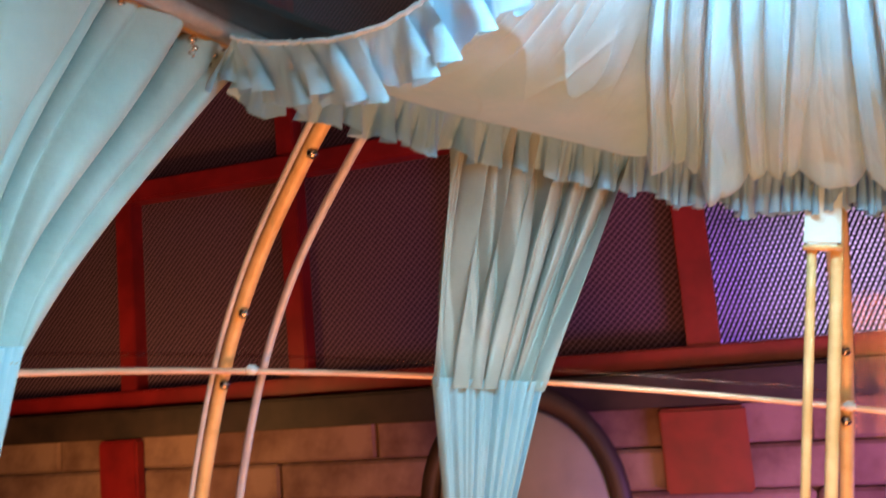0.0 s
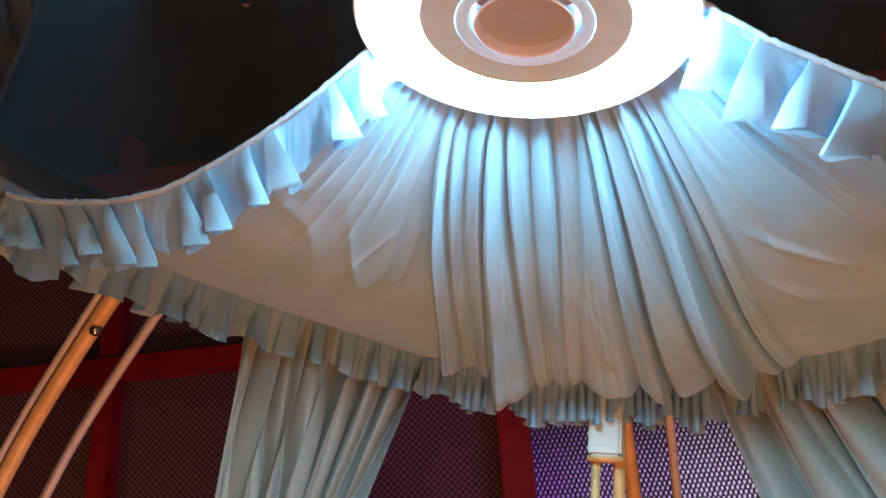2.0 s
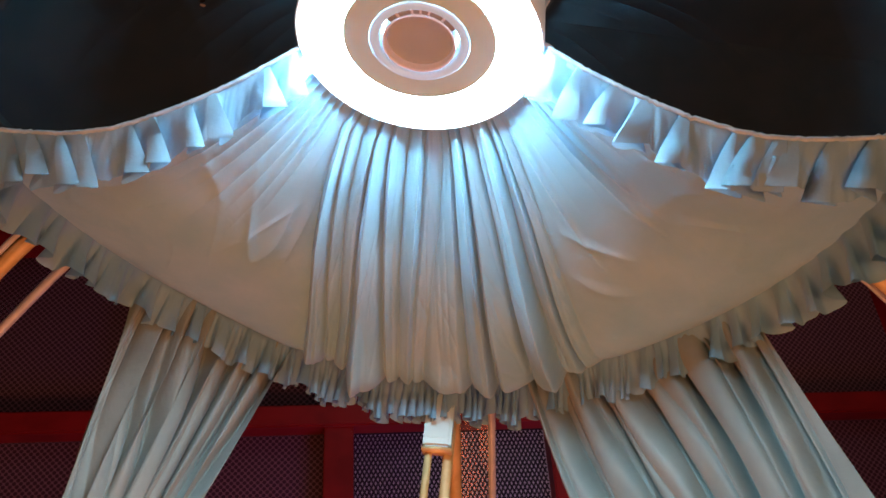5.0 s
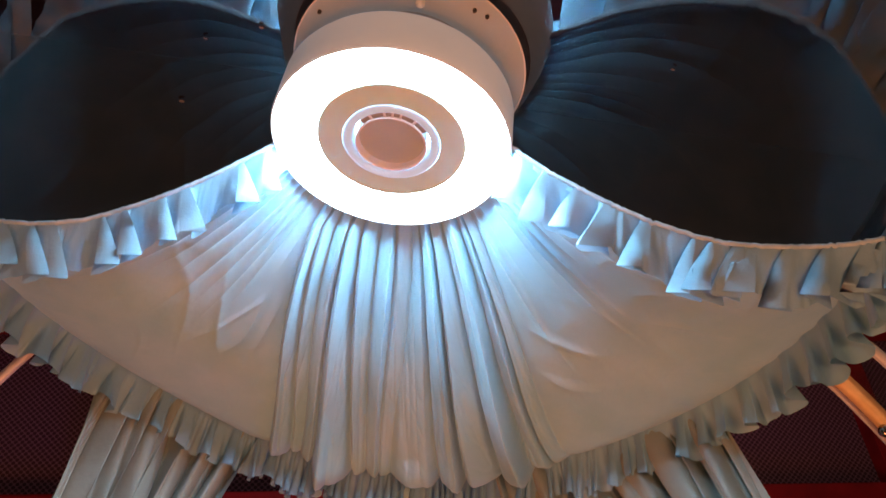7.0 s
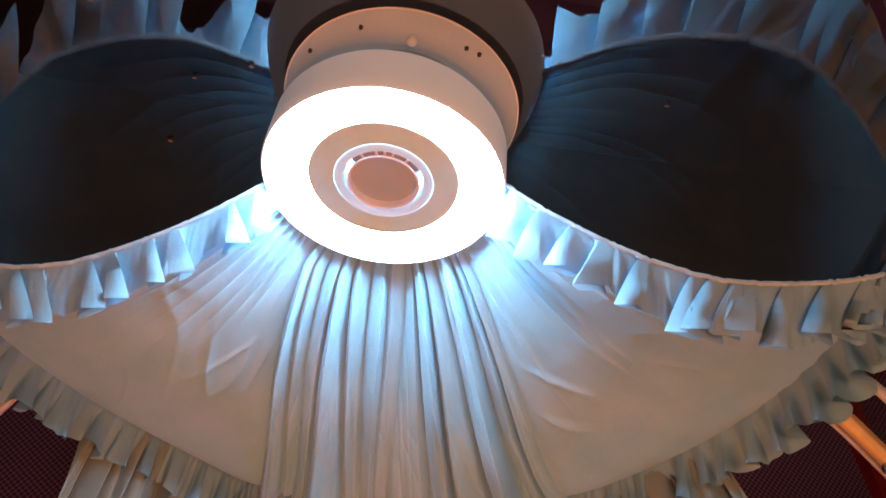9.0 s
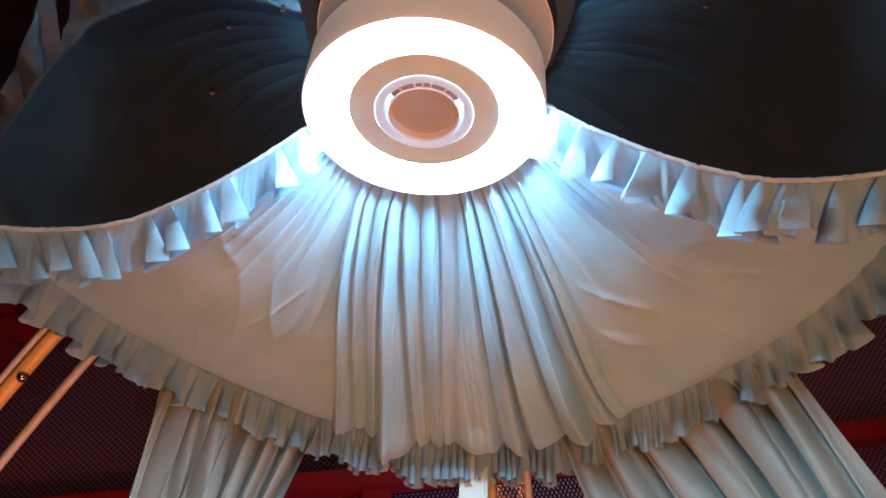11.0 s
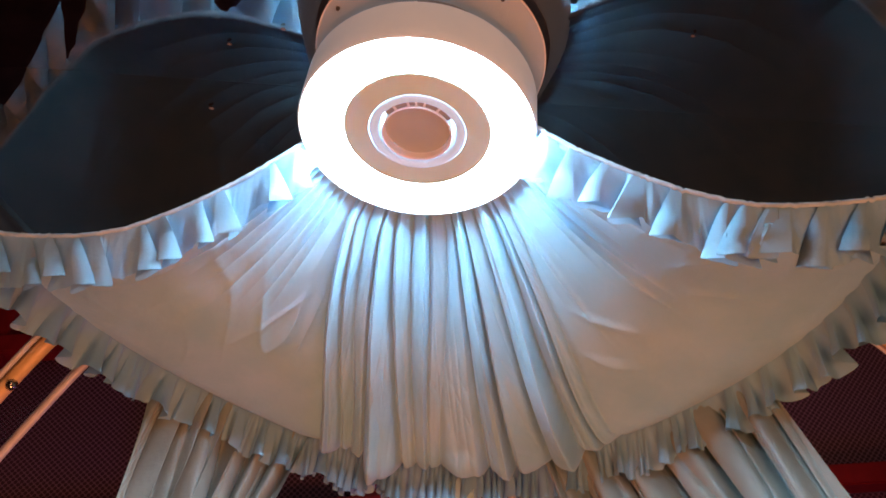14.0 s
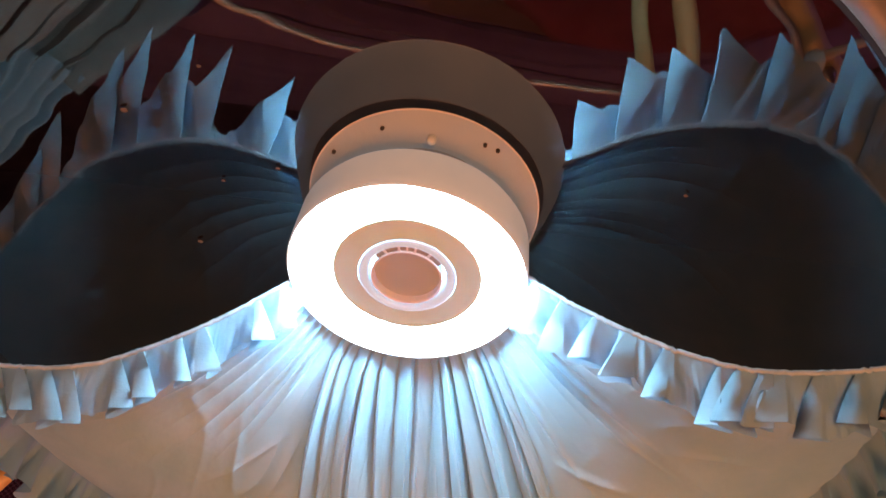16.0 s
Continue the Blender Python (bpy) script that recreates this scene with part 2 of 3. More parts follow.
wall_piece("wall_north", box(0, 0.12, 0.6, 9.0, 0.06, 5.2), M["dark_wood"], "dark stained boarding behind the window grid", "wall")
POSTS = (-3.4, -2.68, -1.96, -1.25, -0.58, 0.08, 0.80, 1.47, 2.15, 2.8)
for x in POSTS:
    wall_piece("window_post", box(x, 0.0, 0.76, 0.095 if x == 0.08 else 0.07, 0.08, 1.7, 0.005), M["red_paint"], "red painted timber window post", "post")
for z, h in ((-0.05, 0.06), (0.72, 0.075), (1.42, 0.075)):
    wall_piece("window_beam", box(0, -0.012, z, 8.4, 0.085, h, 0.006), M["red_paint"], "red painted timber cross beam of the window grid", "beam")
for x0, x1 in zip(POSTS, POSTS[1:]):
    for z0, z1 in ((-0.02, 0.685), (0.755, 1.385)):
        if (x0, z0) == (0.08, -0.02):
            continue
        wall_piece("mesh_panel", box((x0 + x1) / 2, 0.035, (z0 + z1) / 2, x1 - x0 - 0.07, 0.012, z1 - z0), M["mesh_dark"], "dark perforated metal sheet in a red frame", "panel")
# panel that glows in place of purple lamp reflections, with its woven wire mesh
wall_piece("glow_panel", box(0.44, 0.06, 0.333, 0.66, 0.01, 0.71), M["panel_glow"], "panel with painted purple reflections behind diamond wire mesh", "window")
mesh_bm = bmesh.new()
for k in range(-42, 62):
    for s in (1, -1):
        x = 0.12 + k * 0.0145
        a, b = Vector((x, 0.04, -0.02)), Vector((x + s * 0.38, 0.04, 0.69))
        if s < 0:
            a, b = Vector((x + 0.3, 0.038, -0.02)), Vector((x - 0.08, 0.038, 0.69))
        lo, hi = 0.0, 1.0
        d = b - a
        for lim, sign in ((0.125, 1), (0.762, -1)):
            fa, fb = sign * (a.x - lim), sign * (b.x - lim)
            if fa < 0 and fb < 0:
                lo, hi = 1.0, 0.0
            elif fa < 0:
                lo = max(lo, fa / (fa - fb))
            elif fb < 0:
                hi = min(hi, fa / (fa - fb))
        if hi - lo < 0.02:
            continue
        p, q = a + d * lo, a + d * hi
        w = Vector((0.0034, 0, 0))
        mesh_bm.faces.new([mesh_bm.verts.new(c) for c in (p - w, p + w, q + w, q - w)])
wall_piece("wire_mesh", mesh_bm, M["dark_plastic"], "diamond wire mesh over the painted purple reflections", "mesh", "stuff")

# ledge and brick band below the windows
wall_piece("ledge", box(0, -0.04, -0.135, 8.4, 0.14, 0.10, 0.008), M["dark_wood"], "dark timber ledge under the windows", "ledge")
band = wall_piece("brick_band", box(0, 0.05, -0.60, 8.4, 0.06, 0.84), M["mortar"], "old brick wall band with recessed mortar", "brick wall")
brick_mesh = None
rng = random.Random(5)
for row in range(4):
    for col in range(-5, 3):
        x = col * 0.66 + (0.29 if row % 2 else 0)
        z = -0.245 - row * 0.126
        if brick_mesh is None:
            first = wall_piece("brick", box(0, 0, 0, 0.653, 0.05, 0.120, 0.010, 1), M["brick"], parent=band)
            brick_mesh = first.data
            first.location = (x, 0.008, z)
        else:
            b = new("brick", brick_mesh)
            b.parent = band
            b.location = (x, 0.008 + rng.uniform(-0.004, 0.004), z)
for x in (-2.0, 0.05):
    wall_piece("red_plaque", box(x, -0.04, -0.315, 0.24 if x > 0 else 0.17, 0.05, 0.24, 0.008), M["red_paint"], "red painted square block on the brick band", "block", "")

tagged(finish("floor", box(0, 0, -0.03, 10, 9, 0.06), M["dark_wood"], None, "", False), "dark stained timber floor", "floor", "", "structure")
tagged(finish("ceiling", box(0, 0, 4.43, 10, 9, 0.06), M["dark_wood"], None, "", False), "dark timber ceiling", "ceiling", "", "structure")
for nm, args in (("wall_south", (0, -4.0, 2.2, 10, 0.1, 4.5)), ("wall_west", (-4.6, 0, 2.2, 0.1, 9, 4.5)), ("wall_east", (4.6, 0, 2.2, 0.1, 9, 4.5))):
    tagged(finish(nm, box(*args), M["dark_wood"], None, "", False), "dark timber wall of the hall", "wall", "", "structure")

# grey oval seat back before the wall
seat = thing("oval_chair", "grey upholstered oval chair back with a dark rim", "chair", place=pose(-0.36, 1.55, 1.05, 0, -9, 0))
part("back_pad", lathe([(0.0, -0.045), (0.16, -0.045), (0.2, -0.04), (0.215, -0.02), (0.22, 0.0), (0.21, 0.03), (0.0, 0.035)], 48), M["grey_oval"], seat).matrix_local = Matrix.Diagonal((1, 1, 1.2, 1)) @ pose(0, 0, 0, 90)
part("rim", ring_tube(0.245, 0.0, 0.026, 64), M["dark_wood"], seat).matrix_local = Matrix.Diagonal((1, 1, 1.2, 1)) @ pose(0, 0, 0, 90)
part("stem", tube_along([(0, 0, -0.22), (0, 0.02, -0.5), (0, 0.03, -1.05)], 0.03), M["dark_wood"], seat)

# warm lamp beside the carriage
sconce = thing("wall_lamp", "warm orange glowing lantern on a brass stand", "lamp", place=pose(1.3, 0.2, 1.80))
part("shade", lathe([(0.0, -0.16), (0.10, -0.155), (0.17, -0.10), (0.19, 0.0), (0.17, 0.07), (0.10, 0.115), (0.0, 0.12)], 32), M["bulb"], sconce, "warm glowing shade")
part("stand", tube_along([(0, 0, -0.10), (0.01, 0.02, -0.5), (0.02, 0.03, -1.2), (0.02, 0.03, -1.80)], 0.012), M["brass"], sconce)
part("cap", lathe([(0.0, 0.135), (0.03, 0.13), (0.06, 0.108), (0.055, 0.100), (0.0, 0.104)], 32), M["brass"], sconce)

# ---- the carriage cage: rail, dome, ribs, hoop ----
RAIL_R, RAIL_Z = 0.52, 1.785
rail = thing("curtain_rail", "round grey metal curtain rail with brass edges", "curtain rail")
part("tube", ring_tube(0.503, 1.800, 0.012), M["grey_metal"], rail)
part("track", lathe([(0.512, 1.790), (0.512, 1.803), (0.529, 1.803), (0.529, 1.790), (0.524, 1.789), (0.524, 1.796), (0.517, 1.796), (0.517, 1.789)], 160, loop=True), M["grey_metal"], rail)
part("brass_edge", ring_tube(0.536, 1.788, 0.006), M["brass"], rail, "brass outer edge")
part("inner_strip", ring_tube(0.5155, 1.7885, 0.0022), M["brass"], rail, "thin brass strip")


def dome_z(r):
    # shallow bowl, turned down to the rail at its rim
    return 1.990 - 0.66 * r * r


dome_profile = [(0.492 * k / 64, dome_z(0.492 * k / 64)) for k in range(65)] + [(0.497, 1.818), (0.498, 1.803)]
dome = thing("dome", "clear glossy acrylic dome over the carriage", "dome")
part("shell", lathe(dome_profile, 160), M["dome"], dome)
part("rim", lathe([(0.487, 1.803), (0.499, 1.803), (0.503, 1.820), (0.497, 1.838), (0.490, 1.838), (0.492, 1.820)], 160, loop=True), M["dark_plastic"], dome, "dark rim band")
for az, r, size in ((205, 0.33, 0.0025), (190, 0.22, 0.0018), (200, 0.17, 0.002), (168, 0.25, 0.0022), (221, 0.30, 0.0016), (330, 0.3, 0.0016)):
    z = dome_z(r)
    bm = bmesh.new()
    bmesh.ops.create_uvsphere(bm, u_segments=8, v_segments=6, radius=size)
    part("dust_fleck", bm, M["dust"], dome).matrix_local = Matrix.Translation(polar(r, az, z - 0.004)) @ Matrix.Diagonal((1.6, 1, 0.5, 1))

RIB = [(0.535, 1.797), (0.575, 1.778), (0.663, 1.70), (0.742, 1.62), (0.802, 1.54), (0.850, 1.45), (0.888, 1.33), (0.91, 1.18), (0.90, 0.95), (0.84, 0.60), (0.70, 0.0)]


def rib_curve(t):
    x = t * (len(RIB) - 1)
    i = min(int(x), len(RIB) - 2)
    p0, p1, p2, p3 = (RIB[min(max(i + d, 0), len(RIB) - 1)] for d in (-1, 0, 1, 2))
    u = x - i
    return [0.5 * (2 * b + (c - a) * u + (2 * a - 5 * b + 4 * c - d) * u * u + (3 * b - a - 3 * c + d) * u ** 3) for a, b, c, d in zip(p0, p1, p2, p3)]


def make_rib():
    rib = thing("cage_rib", "clear acrylic cage rib with a gold rod inside", "rib", "ribs of the carriage cage")

    def band_point(u, v, half=0.036, lift=0.0):
        r, z = rib_curve(u)
        return Vector((r + lift, (v - 0.5) * 2 * half, z))
    bm = sheet(lambda u, v: band_point(u, v), 60, 6)
    part("acrylic_band", bm, M["acrylic"], rib, "clear acrylic band")
    part("acrylic_band", sheet(lambda u, v: band_point(u, v, 0.036, 0.012), 60, 6), M["acrylic"], rib, "clear acrylic band")
    rod = [(rib_curve(k / 60)[0] + 0.006, 0.022, rib_curve(k / 60)[1]) for k in range(61)]
    part("gold_rod", tube_along(rod, 0.0105), M["gold"], rib, "gold rod")
    edge = [(rib_curve(k / 60)[0] + 0.006, -0.038, rib_curve(k / 60)[1]) for k in range(61)]
    part("edge_strip", tube_along(edge, 0.0065), M["pale_edge"], rib, "pale pink edge strip")
    part("edge_strip", tube_along([(x, 0.038, z) for x, y, z in edge], 0.0042), M["pale_edge"], rib, "pale pink edge strip")
    for t in (0.165, 0.42, 0.53):
        r, z = rib_curve(t)
        knob = part("screw", lathe([(0, 0.0), (0.007, 0.001), (0.008, 0.005), (0.005, 0.010), (0, 0.011)], 16), M["chrome"], rib, "chrome screw")
        knob.matrix_local = pose(r - 0.004, 0.022, z, 0, -120, 0)
    return rib


rib = make_rib()
rib.matrix_world = pose(0, 0, 0, 0, 0, 139.6)
for az in (73.5, 9):
    copy_thing(rib, pose(0, 0, 0, 0, 0, az))

hoop = thing("cage_hoop", "thin clear hoop with brass glints round the cage", "hoop")
part("rod", ring_tube(0.835, 1.437, 0.0046, 128, 8), M["hoop"], hoop)
for az in (139.2, 74.6, 10.2):
    clip = part("clip", box(0.828, 0, 1.440, 0.012, 0.016, 0.014, 0.003), M["white_plastic"], hoop, "small white clip")
    clip.matrix_local = pose(0, 0, 0, 0, 0, az)
part("rod", ring_tube(0.865, 1.457, 0.003, 128, 8), M["acrylic"], hoop)

# white control box with its gold rods
ctrl = thing("control_box", "white plastic box with two gold rods hung at the rail", "box", place=pose(0, 0, 0, 0, 0, 76.5))
part("body", box(0.545, 0, 1.697, 0.030, 0.041, 0.094, 0.004), M["cream_plastic"], ctrl, smooth=False)
part("lid", box(0.531, 0, 1.700, 0.004, 0.035, 0.078, 0.0015), M["cream_plastic"], ctrl, smooth=False)
part("clip", box(0.545, 0, 1.648, 0.024, 0.043, 0.006, 0.001), M["gold"], ctrl, "gold clip")
part("gold_rod", tube_along([(0.548 + 0.05 * k * k / 100, 0.012, 1.648 - 0.06 * k) for k in range(11)], 0.006), M["gold"], ctrl, "gold rod")
part("gold_rod", tube_along([(0.556 + 0.05 * k * k / 100, -0.016, 1.735 - 0.068 * k) for k in range(11)], 0.008), M["gold"], ctrl, "gold rod")

# ---- the ring lamp ----
lamp = thing("ring_lamp", "round white ring lamp glowing cool white under the dome", "ring lamp", place=pose(0, 0, 0.0035))
part("housing", lathe([(0.0, 1.955), (0.118, 1.955), (0.127, 1.951), (0.1305, 1.944), (0.1312, 1.906), (0.1312, 1.8885), (0.1304, 1.8872), (0.1292, 1.8872), (0.1288, 1.8885), (0.1286, 1.8958)], 128), M["housing_glow"], lamp)
part("light_ring", lathe([(0.1287, 1.8946), (0.120, 1.8938), (0.100, 1.8936), (0.0815, 1.8945)], 128), M["light_ring"], lamp, "glowing white light ring")
part("inner_disc", lathe([(0.0818, 1.900), (0.0817, 1.8938), (0.0815, 1.8927), (0.0811, 1.8923), (0.0806, 1.8922), (0.0795, 1.8922), (0.067, 1.8922), (0.0545, 1.8922), (0.0540, 1.8922)], 96), M["beige_disc"], lamp, "beige inner disc")
part("collar", lathe([(0.054, 1.8955), (0.0535, 1.8915), (0.052, 1.8905), (0.0440, 1.8915), (0.0428, 1.896), (0.0424, 1.912)], 96), M["collar"], lamp, "pale collar with an added glow")
part("tube", lathe([(0.0375, 1.92), (0.0385, 1.892), (0.0392, 1.889), (0.0378, 1.8885), (0.0362, 1.891), (0.0355, 1.92)], 96), M["pale_grey"], lamp)
part("lens", lathe([(0.0, 1.8955), (0.02, 1.896), (0.0362, 1.898)], 64), M["lens"], lamp, "brown smoked lens")
for a in (50, 72, 84, 96, 118):
    t = part("vent_tab", box(0.0415, 0, 1.8915, 0.0064, 0.0022, 0.003), M["pale_grey"], lamp, smooth=False)
    t.matrix_local = pose(0, 0, 0, 0, 0, a + 180)
# the slot's shade is put in as a grey strip between the tabs
part("vent_shade_strip", lathe([(0.0447, 1.8920), (0.0385, 1.8920)], 48, 212.0, 322.0), M["collar_shade"], lamp, "grey strip for the vent slot's shade")
plate = part("cap_plate", lathe([(0.0, 1.9590), (0.125, 1.9590), (0.1268, 1.9605), (0.1255, 1.9625), (0.0, 1.9625)], 128), M["plate"], lamp, "clear round cap plate")
plate.location = (0.004, -0.044, 0)
part("rim", ring_tube(0.1268, 1.9605, 0.0011, 128, 8), M["pale_grey"], plate, "pale polished rim")
part("gasket", lathe([(0.040, 1.9580), (0.078, 1.9580), (0.080, 1.9588)], 96), M["collar_shade"], plate, "grey round gasket")
part("rivet", lathe([(0, 1.951), (0.0040, 1.952), (0.0050, 1.955), (0.0046, 1.959)], 16), M["white_plastic"], plate).location = (-0.003, -0.094, 0)
for x, y in ((-0.055, -0.096), (-0.103, -0.055), (0.052, -0.098), (0.066, -0.094)):
    part("screw", lathe([(0, 1.955), (0.0020, 1.956), (0.0023, 1.959)], 12), M["dark_plastic"], plate).location = (x, y, 0)
part("stem", lathe([(0.055, 1.9625), (0.055, 1.985)], 64), M["dark_plastic"], lamp, "dark stem up to the dome")

# ---- the swag: pale blue cloth fan from lamp to rail ----
AZ_L, AZ_R, AZ_MID = 164.0, -14.0, 77.0


def drop_mid(r):
    # steep fall behind the lamp, then an even slope down to the rail
    bowl = 1.745 + 0.225 * max(0.0, (0.5 - r) / 0.415) ** 2.2
    x = r - 0.13
    slope = 1.912 - 0.33 * x - 0.46 * x * x
    return 0.12 * bowl + 0.88 * slope + (0.030 * ((0.13 - r) / 0.045) if r < 0.13 else 0.0)


def drop_side(r):
    # slack fall of the wings, lifted again at the rail
    x = (r - 0.085) / 0.415
    return 1.772 + 0.170 * max(0.0, 1 - x / 0.66) ** 1.75 + 0.020 * max(0.0, (x - 0.66) / 0.34) ** 2


def mid_weight(az, width):
    return math.exp(-((az - AZ_MID) / width) ** 2)


def pulse(x):
    # rounded ridges with narrow valleys
    return 2.0 * abs(math.sin(math.pi * x)) ** 0.6 - 1.2


# each crease of the gathering: its bearing at the lamp and at the hem
CREASES = ((117.0, 100.0), (112.4, 96.3), (106.8, 94.6), (101.2, 92.6), (94.8, 85.6), (87.0, 83.6), (79.7, 81.4), (72.0, 79.4), (68.2, 71.2), (63.0, 66.5), (56.7, 60.3), (48.4, 55.2), (44.2, 51.8), (39.8, 49.3))
RIBBON_HEIGHT = (1.15, 0.70, 1.05, 1.35, 0.90, 1.25, 0.40, 0.55, 1.35, 0.80, 1.35, 1.10, 0.75, 1.0)
RIBBON_TURN = (1, 1, -1, 1, 1, -1, 1, -1, -1, 1, -1, -1, 1, -1)


def ribbon(az, s):
    # which ribbon of cloth between two creases, how far across it, and its width in degrees
    ease = max(0.0, 1 - max(0.0, s - 0.18) / 0.82) ** 1.8
    az += 0.45 * noise.noise(Vector((az * 0.2, s * 2.2, 13))) * min(1.0, 2 * s)
    last = None
    for k, (top, low) in enumerate(CREASES):
        here = low + (top - low) * ease
        if az > here:
            return (k - 1, (last - az) / (last - here), last - here) if k else (-1, (az - here), 4.0)
        last = here
    return -2, (last - az), 4.0


def gathered(az, s, r):
    # puffed ribbons of cloth between sharp creases, leaning to one side or the other, in metres
    k, x, width = ribbon(az, s)
    if k < 0:
        return -0.006 * math.exp(-x / 1.5)
    # a flat pleat: a short rounded turn on one side, a long face sloping back under the next
    x = x if RIBBON_TURN[k] > 0 else 1 - x
    span = radians(width) * r
    turn = min(1.0, x / 0.24)
    puff = math.sin(0.5 * math.pi * turn) ** 0.8 * (1.0 - 0.62 * max(0.0, x - 0.24) / 0.76 - 0.30 * max(0.0, (x - 0.80) / 0.20) ** 2)
    height = min(0.60 * span + 0.010, 0.042) * RIBBON_HEIGHT[k] * (0.95 + 0.7 * noise.noise(Vector((k * 5.3, s * 2.2, 17.0))))
    # some ribbons carry a second, shallow crease part of the way
    split = max(0.0, 1 - abs(x - 0.45 - 0.2 * math.sin(k * 2.1)) / 0.12) * max(0.0, noise.noise(Vector((k * 3.1, s * 2.0, 23.0))) + 0.15)
    fine = (1 - abs(noise.noise(Vector((az * 0.42, s * 1.5, 71.0 + k))))) ** 7 + 0.8 * (1 - abs(noise.noise(Vector((az * 0.30 + s * 5.0, s * 3.5, 81.0))))) ** 9
    return puff * height - 0.22 * height * split - 0.0020 * fine * min(1.0, 1.6 * s) - 0.008


def flank_streak(az, s):
    # sharp crests that run out from the gathering at the lamp, each to its own length
    x = az / 4.6 + 1.1 * noise.noise(Vector((az * 0.07, 2.0, 0.0)))
    k = math.floor(x)
    q = x - k
    reach = 0.62 + 0.45 * noise.noise(Vector((k * 2.7, 4.0, 1.0)))
    fade = 1.4 * max(0.0, 1 - s / max(reach, 0.18)) ** 2
    peak = 0.5 + 0.22 * noise.noise(Vector((k * 4.1, 0.0, 6.0)))
    side = q / peak if q < peak else (1 - q) / (1 - peak)
    return side ** 2.4 * fade * (0.9 + 0.8 * noise.noise(Vector((k * 1.9, 9.0, 0.0))))


def crumple(az, r):
    # straight-sided creases of pressed cloth in scattered patches
    p = polar(r, az, 0.0)
    total = 0.0
    for n, turn in enumerate((0.3, 1.25, 2.2)):
        c, d = math.cos(turn), math.sin(turn)
        q = Vector(((p.x * c + p.y * d) * 17, (p.y * c - p.x * d) * 6, n * 9.0))
        total += max(0.0, 1 - abs(noise.noise(q)) / 0.20) ** 1.5 * max(0.0, noise.noise(Vector((p.x * 9, p.y * 9, 40.0 + n * 7))) + 0.10)
    return total


def fold(az, s):
    # height of the folds above the even cloth, per metre from the lamp's axis
    r = 0.085 + 0.42 * s
    k, x, width = ribbon(az, s)
    g = 1.0 if k >= 0 else math.exp(-(x / 4.0) ** 2)
    wide = 0.8 * noise.noise(Vector((az * 0.05, s * 1.4, 1.0)))
    wing = 0.020 * wide + 0.085 * flank_streak(az, s) + 0.034 * crumple(az, r) * math.sin(math.pi * min(1.0, s) ** 0.8) * (1.1 - 0.95 * s)
    return -g * gathered(az, s, r) / r - (1 - g) * wing


def swag_point(u, s):
    az = AZ_L + (AZ_R - AZ_L) * u
    g = mid_weight(az, 50)
    r1 = 0.485 + 0.035 * g
    r = 0.085 + (r1 - 0.085) * s
    z = drop_mid(r) * g + drop_side(r) * (1 - g)
    grow = min(1.0, s * 3 + 0.2)
    tuck = max(0.0, (s - 0.82) / 0.18)
    z += fold(az, s) * r * grow * (1 - 0.8 * tuck ** 2)
    # the hem of the fan is drawn in over the ruffle in soft bulges
    bulge = 0.55 + 0.45 * noise.noise(Vector((az * 0.35, 0, 2)))
    k, x, width = ribbon(az, 1.0)
    lobe = (0.25 + 0.75 * max(0.0, 4 * x * (1 - x)) ** 0.5) * (0.55 + 0.75 * abs(math.sin(k * 2.3 + 0.6))) * min(1.0, 0.3 + width / 6.0) if k >= 0 else 0.5
    z += 0.034 * g * tuck ** 3 - 0.016 * math.sin(math.pi * tuck ** 1.3) * (0.03 + 0.97 * g * g) * bulge * lobe - 0.036 * g * math.sin(math.pi * min(1.0, s) ** 1.35)
    return polar(r, az, z)


swag = thing("canopy_swag", "pale blue satin swag fanned from the lamp to the rail", "swag")
part("panel", sheet(swag_point, 1000, 150), M["cloth"], swag)


def bottom_ruffle(u, w):
    # a strip gathered on the rail: close crimps under the gathering, broader rolls along the wings
    az = AZ_L + (AZ_R - AZ_L) * u
    g = mid_weight(az, 30)
    root = swag_point(u, 1.0)
    root.z -= fold(az, 1.0) * 0.2 * root.xy.length * w
    roll = u * 260 + 5.0 * noise.noise(Vector((u * 26, 5, 0))) + 1.6 * w * noise.noise(Vector((u * 70, 3, 1)))
    crimp = u * 780 + 7.0 * noise.noise(Vector((u * 40, 2, 0))) + 2.6 * w * noise.noise(Vector((u * 130, 4, 1)))
    vary = 1.0 + 0.9 * noise.noise(Vector((u * 33, 7, 0)))
    wave = vary * math.sin(roll) * (1 - 0.7 * g) + (0.10 + 0.85 * g) * math.sin(crimp) + 0.45 * noise.noise(Vector((u * 60, w * 0.8, 3)))
    slide = math.sin(2 * roll + 0.8) * (1 - 0.6 * g) + 0.8 * g * math.sin(2 * crimp + 0.5)
    out = Vector((math.cos(radians(az)), math.sin(radians(az)), 0))
    side = Vector((-out.y, out.x, 0))
    open_ = 0.10 + 0.90 * w ** 1.3
    fall = (0.052 + 0.012 * g + 0.020 * noise.noise(Vector((u * 42, 0, 9))) + 0.005 * math.cos(roll + 1.0)) * w
    return root + out * (-0.002 + 0.016 * w + 0.0165 * wave * open_) + side * (0.0062 * slide * open_) + Vector((0, 0, 0.001 - fall))


part("bottom_ruffle", sheet(bottom_ruffle, 2300, 8), M["ruffle"], swag, "gathered ruffle along the rail")


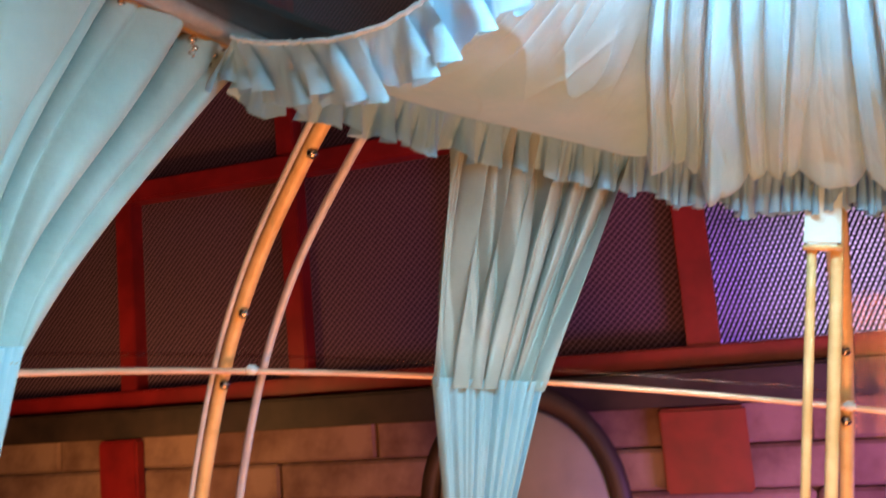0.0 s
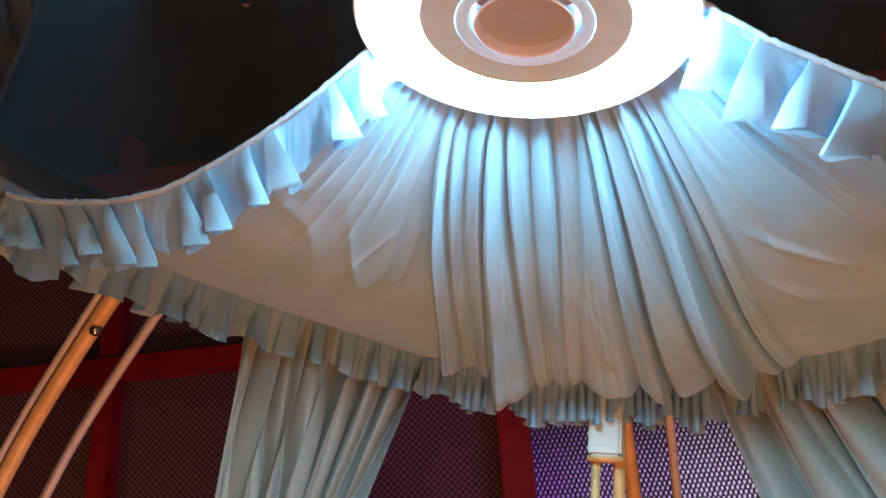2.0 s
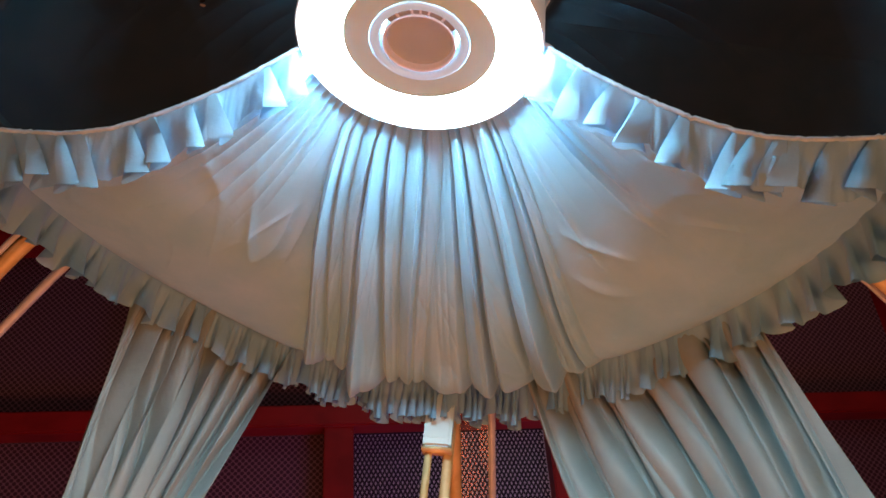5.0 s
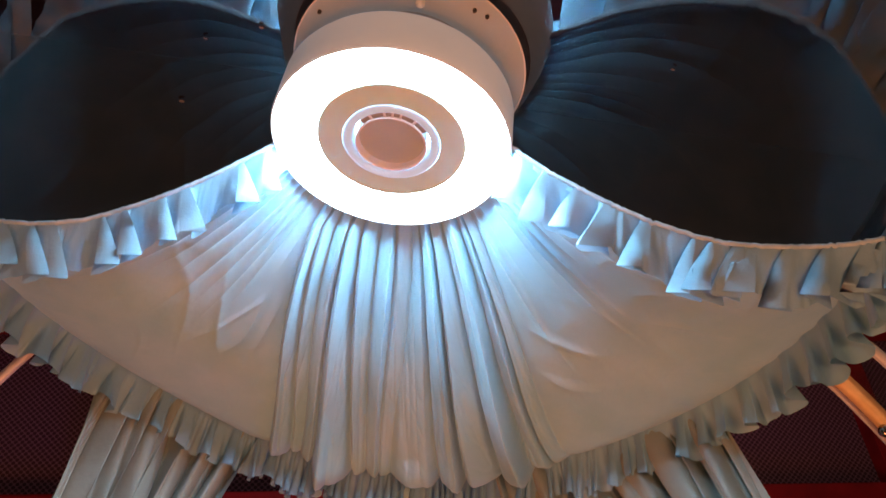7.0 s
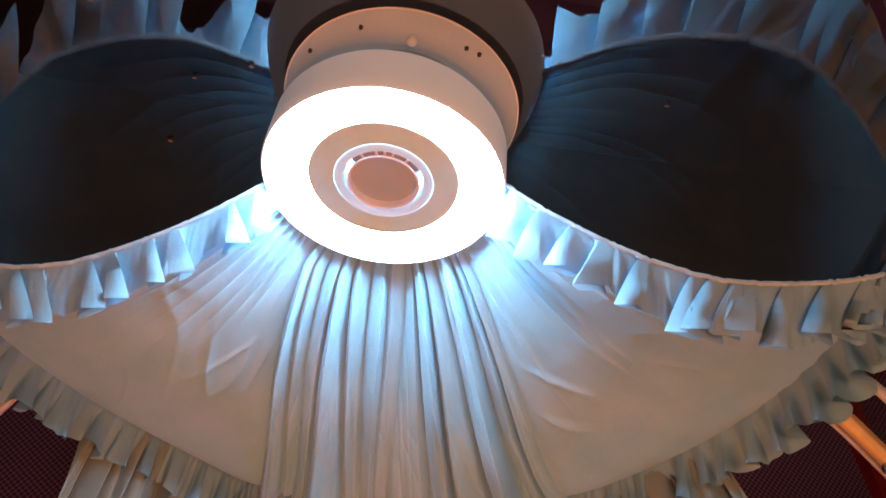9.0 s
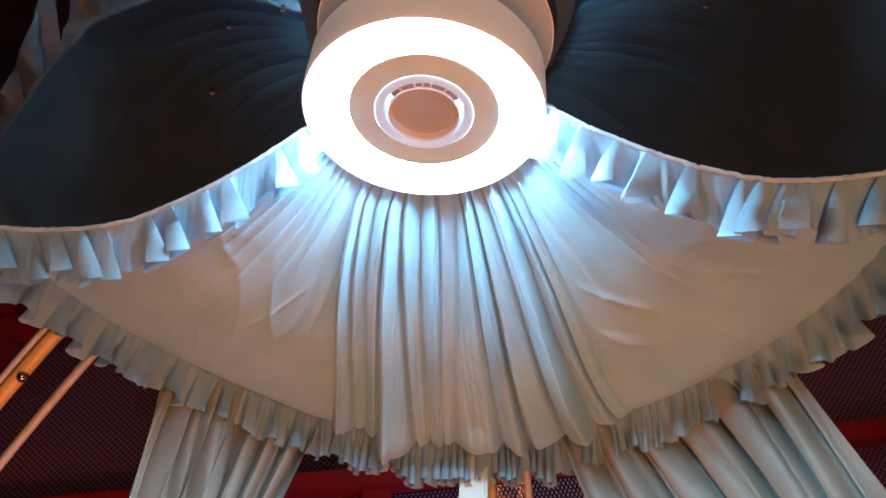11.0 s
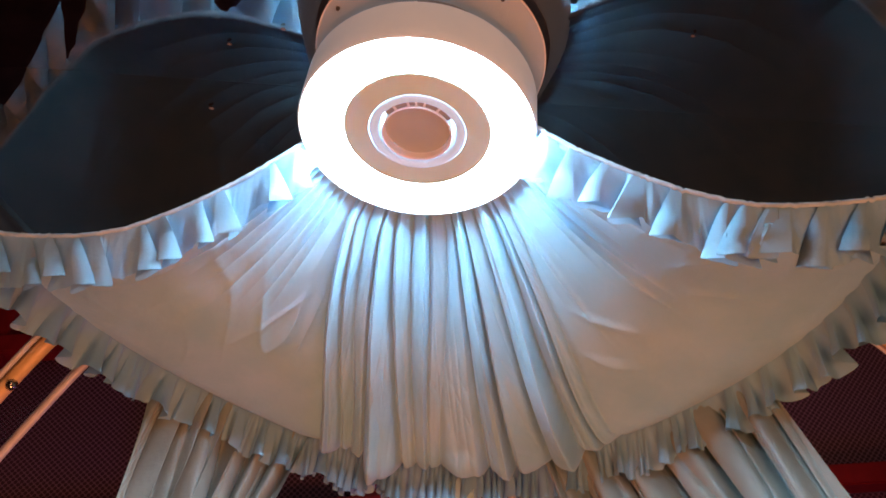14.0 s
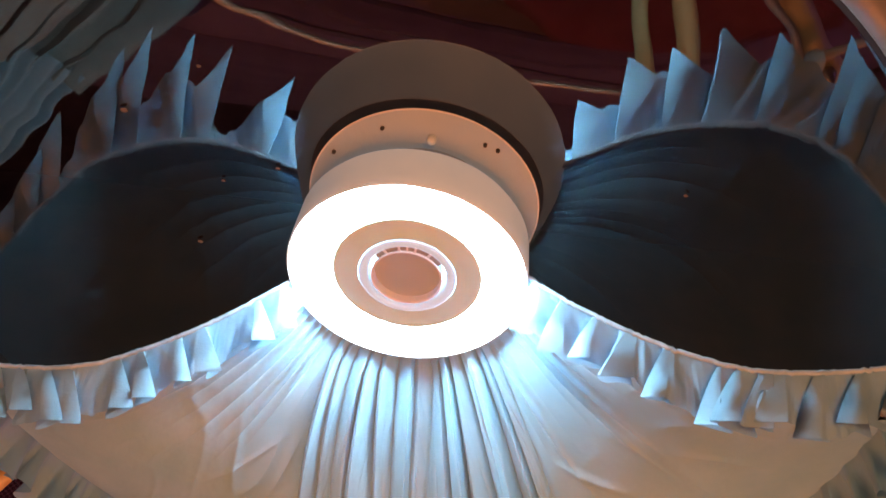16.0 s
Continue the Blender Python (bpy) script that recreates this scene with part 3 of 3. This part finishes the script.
def edge_ruffle(u_edge, sign, seed):
    def f(v, w):
        s = 0.05 + 0.98 * v
        p = swag_point(u_edge, min(s, 1.0)) + Vector((0, 0, 0.002))
        az = AZ_L + (AZ_R - AZ_L) * u_edge
        out = Vector((math.cos(radians(az)), math.sin(radians(az)), 0))
        side = Vector((-out.y, out.x, 0)) * sign
        n = 12.0
        x = n * v + 0.75 * noise.noise(Vector((v * 9, seed, 0)))
        k = math.floor(x)
        q = x - k
        # knife pleats: a broad face, then a short turn back under the next one
        face = q / 0.68 if q < 0.68 else 1 - (q - 0.68) / 0.32
        face = 0.5 - 0.5 * math.cos(math.pi * face) * (0.75 + 0.25 * abs(math.cos(math.pi * face)))
        chance = 0.5 + 0.5 * noise.noise(Vector((k * 3.7 + 0.4, seed, 8)))
        ww = w ** 0.75
        length = 0.058 * (1 + 0.30 * noise.noise(Vector((v * 14, seed, 4)))) + 0.010 * (chance - 0.5) * face
        swing = 0.036 * (0.55 + 0.9 * chance)
        along = (swing * (face - 0.5) - 0.75 * 0.41 / n * (q - 0.5)) * ww
        across = (0.019 * (face - 0.5) + 0.007 * noise.noise(Vector((v * 34, w * 1.6, seed))) + 0.003 * noise.noise(Vector((v * 80, w * 3, seed)))) * ww
        drop = -0.85 * length * w + 0.004 * w * noise.noise(Vector((v * 60, w, seed + 3)))
        return p + out * along + side * (across + 0.45 * length * w) + Vector((0, 0, drop))
    return sheet(f, 700, 10)


part("edge_ruffle", edge_ruffle(0.0, -1, 2.0), M["ruffle"], swag, "pleated ruffle on the swag's edge")
part("edge_ruffle", edge_ruffle(1.0, 1, 6.0), M["ruffle"], swag, "pleated ruffle on the swag's edge")
for u in (0.0, 1.0):
    line = [swag_point(u, k / 120) + Vector((0, 0, 0.0005 + 0.0022 * noise.noise(Vector((k * 0.9, u * 7, 0))))) for k in range(2, 121)]
    part("hem", tube_along(line, 0.0024, 8), M["hem"], swag, "white stitched hem")


# ---- curtains on the rail ----
def curtain(name, label, top, tie, tail_z, pleats, seed, top_z=(1.768, 1.768), tie_z=1.447, r_top=0.522, r_tie=0.56, curve=0.0, drop_pow=1.0):
    ob = thing(name, label, "curtain", "curtains on the rail")
    depth = 0.024

    def pl(u, k):
        x = u * pleats + 0.35 * noise.noise(Vector((u * 6, seed, k)))
        return -0.9 * pulse(x) - 0.32 * pulse(1.73 * x + seed) + 0.35 * math.sin(9 * u + seed)

    def upper(u, v):
        t = v ** drop_pow
        a_top = top[0] + (top[1] - top[0]) * u
        a_tie = tie[0] + (tie[1] - tie[0]) * u
        az = a_top + (a_tie - a_top) * (t if not curve else t ** curve)
        z = (top_z[0] + (top_z[1] - top_z[0]) * u) * (1 - v) + tie_z * v
        r = r_top + (r_tie - r_top) * v + 0.012 * math.sin(math.pi * v)
        amp = depth * (0.45 + 0.55 * math.sin(math.pi * min(1, v + 0.15)))
        az += 0.55 * math.cos(2 * math.pi * u * pleats + v * 1.5 + seed)
        return polar(r + amp * pl(u + 0.04 * math.sin(3 * v + u * 5), 0.0), az, z)
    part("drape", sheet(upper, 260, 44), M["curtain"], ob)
    band_mid = 0.5 * (tie[0] + tie[1])
    half = 0.5 * (tie[1] - tie[0])

    def lower(u, v):
        squeeze = 1.0 - 0.55 * min(1.0, v * 1.3)
        az = band_mid + (2 * u - 1) * half * 0.96 * squeeze
        return polar(r_tie - 0.003 + 0.01 * v + 0.006 * pl(u, 2.0), az, tie_z + 0.012 + (tail_z - tie_z) * v)
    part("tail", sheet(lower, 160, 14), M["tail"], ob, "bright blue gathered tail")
    return ob


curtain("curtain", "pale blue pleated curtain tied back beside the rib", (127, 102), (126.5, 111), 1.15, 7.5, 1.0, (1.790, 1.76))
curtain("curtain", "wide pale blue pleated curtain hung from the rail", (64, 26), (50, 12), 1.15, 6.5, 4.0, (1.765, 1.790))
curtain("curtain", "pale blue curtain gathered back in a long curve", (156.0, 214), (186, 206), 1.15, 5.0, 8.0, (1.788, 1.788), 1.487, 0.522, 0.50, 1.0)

# beaded hooks
hook = thing("curtain_hook", "small chrome beaded curtain hook on the rail", "hook", "curtain hooks")
for dz, dy, rad in ((0.0, 0, 0.0042), (-0.008, 0.003, 0.0035), (-0.015, -0.002, 0.0035)):
    bm = bmesh.new()
    bmesh.ops.create_uvsphere(bm, u_segments=12, v_segments=8, radius=rad)
    part("bead", bm, M["chrome"], hook).location = (0, dy, dz)
part("pin", tube_along([(0, 0, 0.008), (0.001, 0, -0.008), (0.003, 0.001, -0.02), (0.006, 0, -0.014)], 0.0012, 6), M["chrome"], hook)
spots = [159.5, 160.6, 161.6, 163.2, 166, 169.5, 170.6, 174, 175.2, 176, 181, 185, 192, 119, 124.5, 126]
for i, az in enumerate(spots):
    m = pose(0, 0, 0, 0, 0, az) @ pose(0.519, 0, 1.783, 0, 0, 40 * i)
    if i == 0:
        hook.matrix_world = m
    else:
        copy_thing(hook, m)
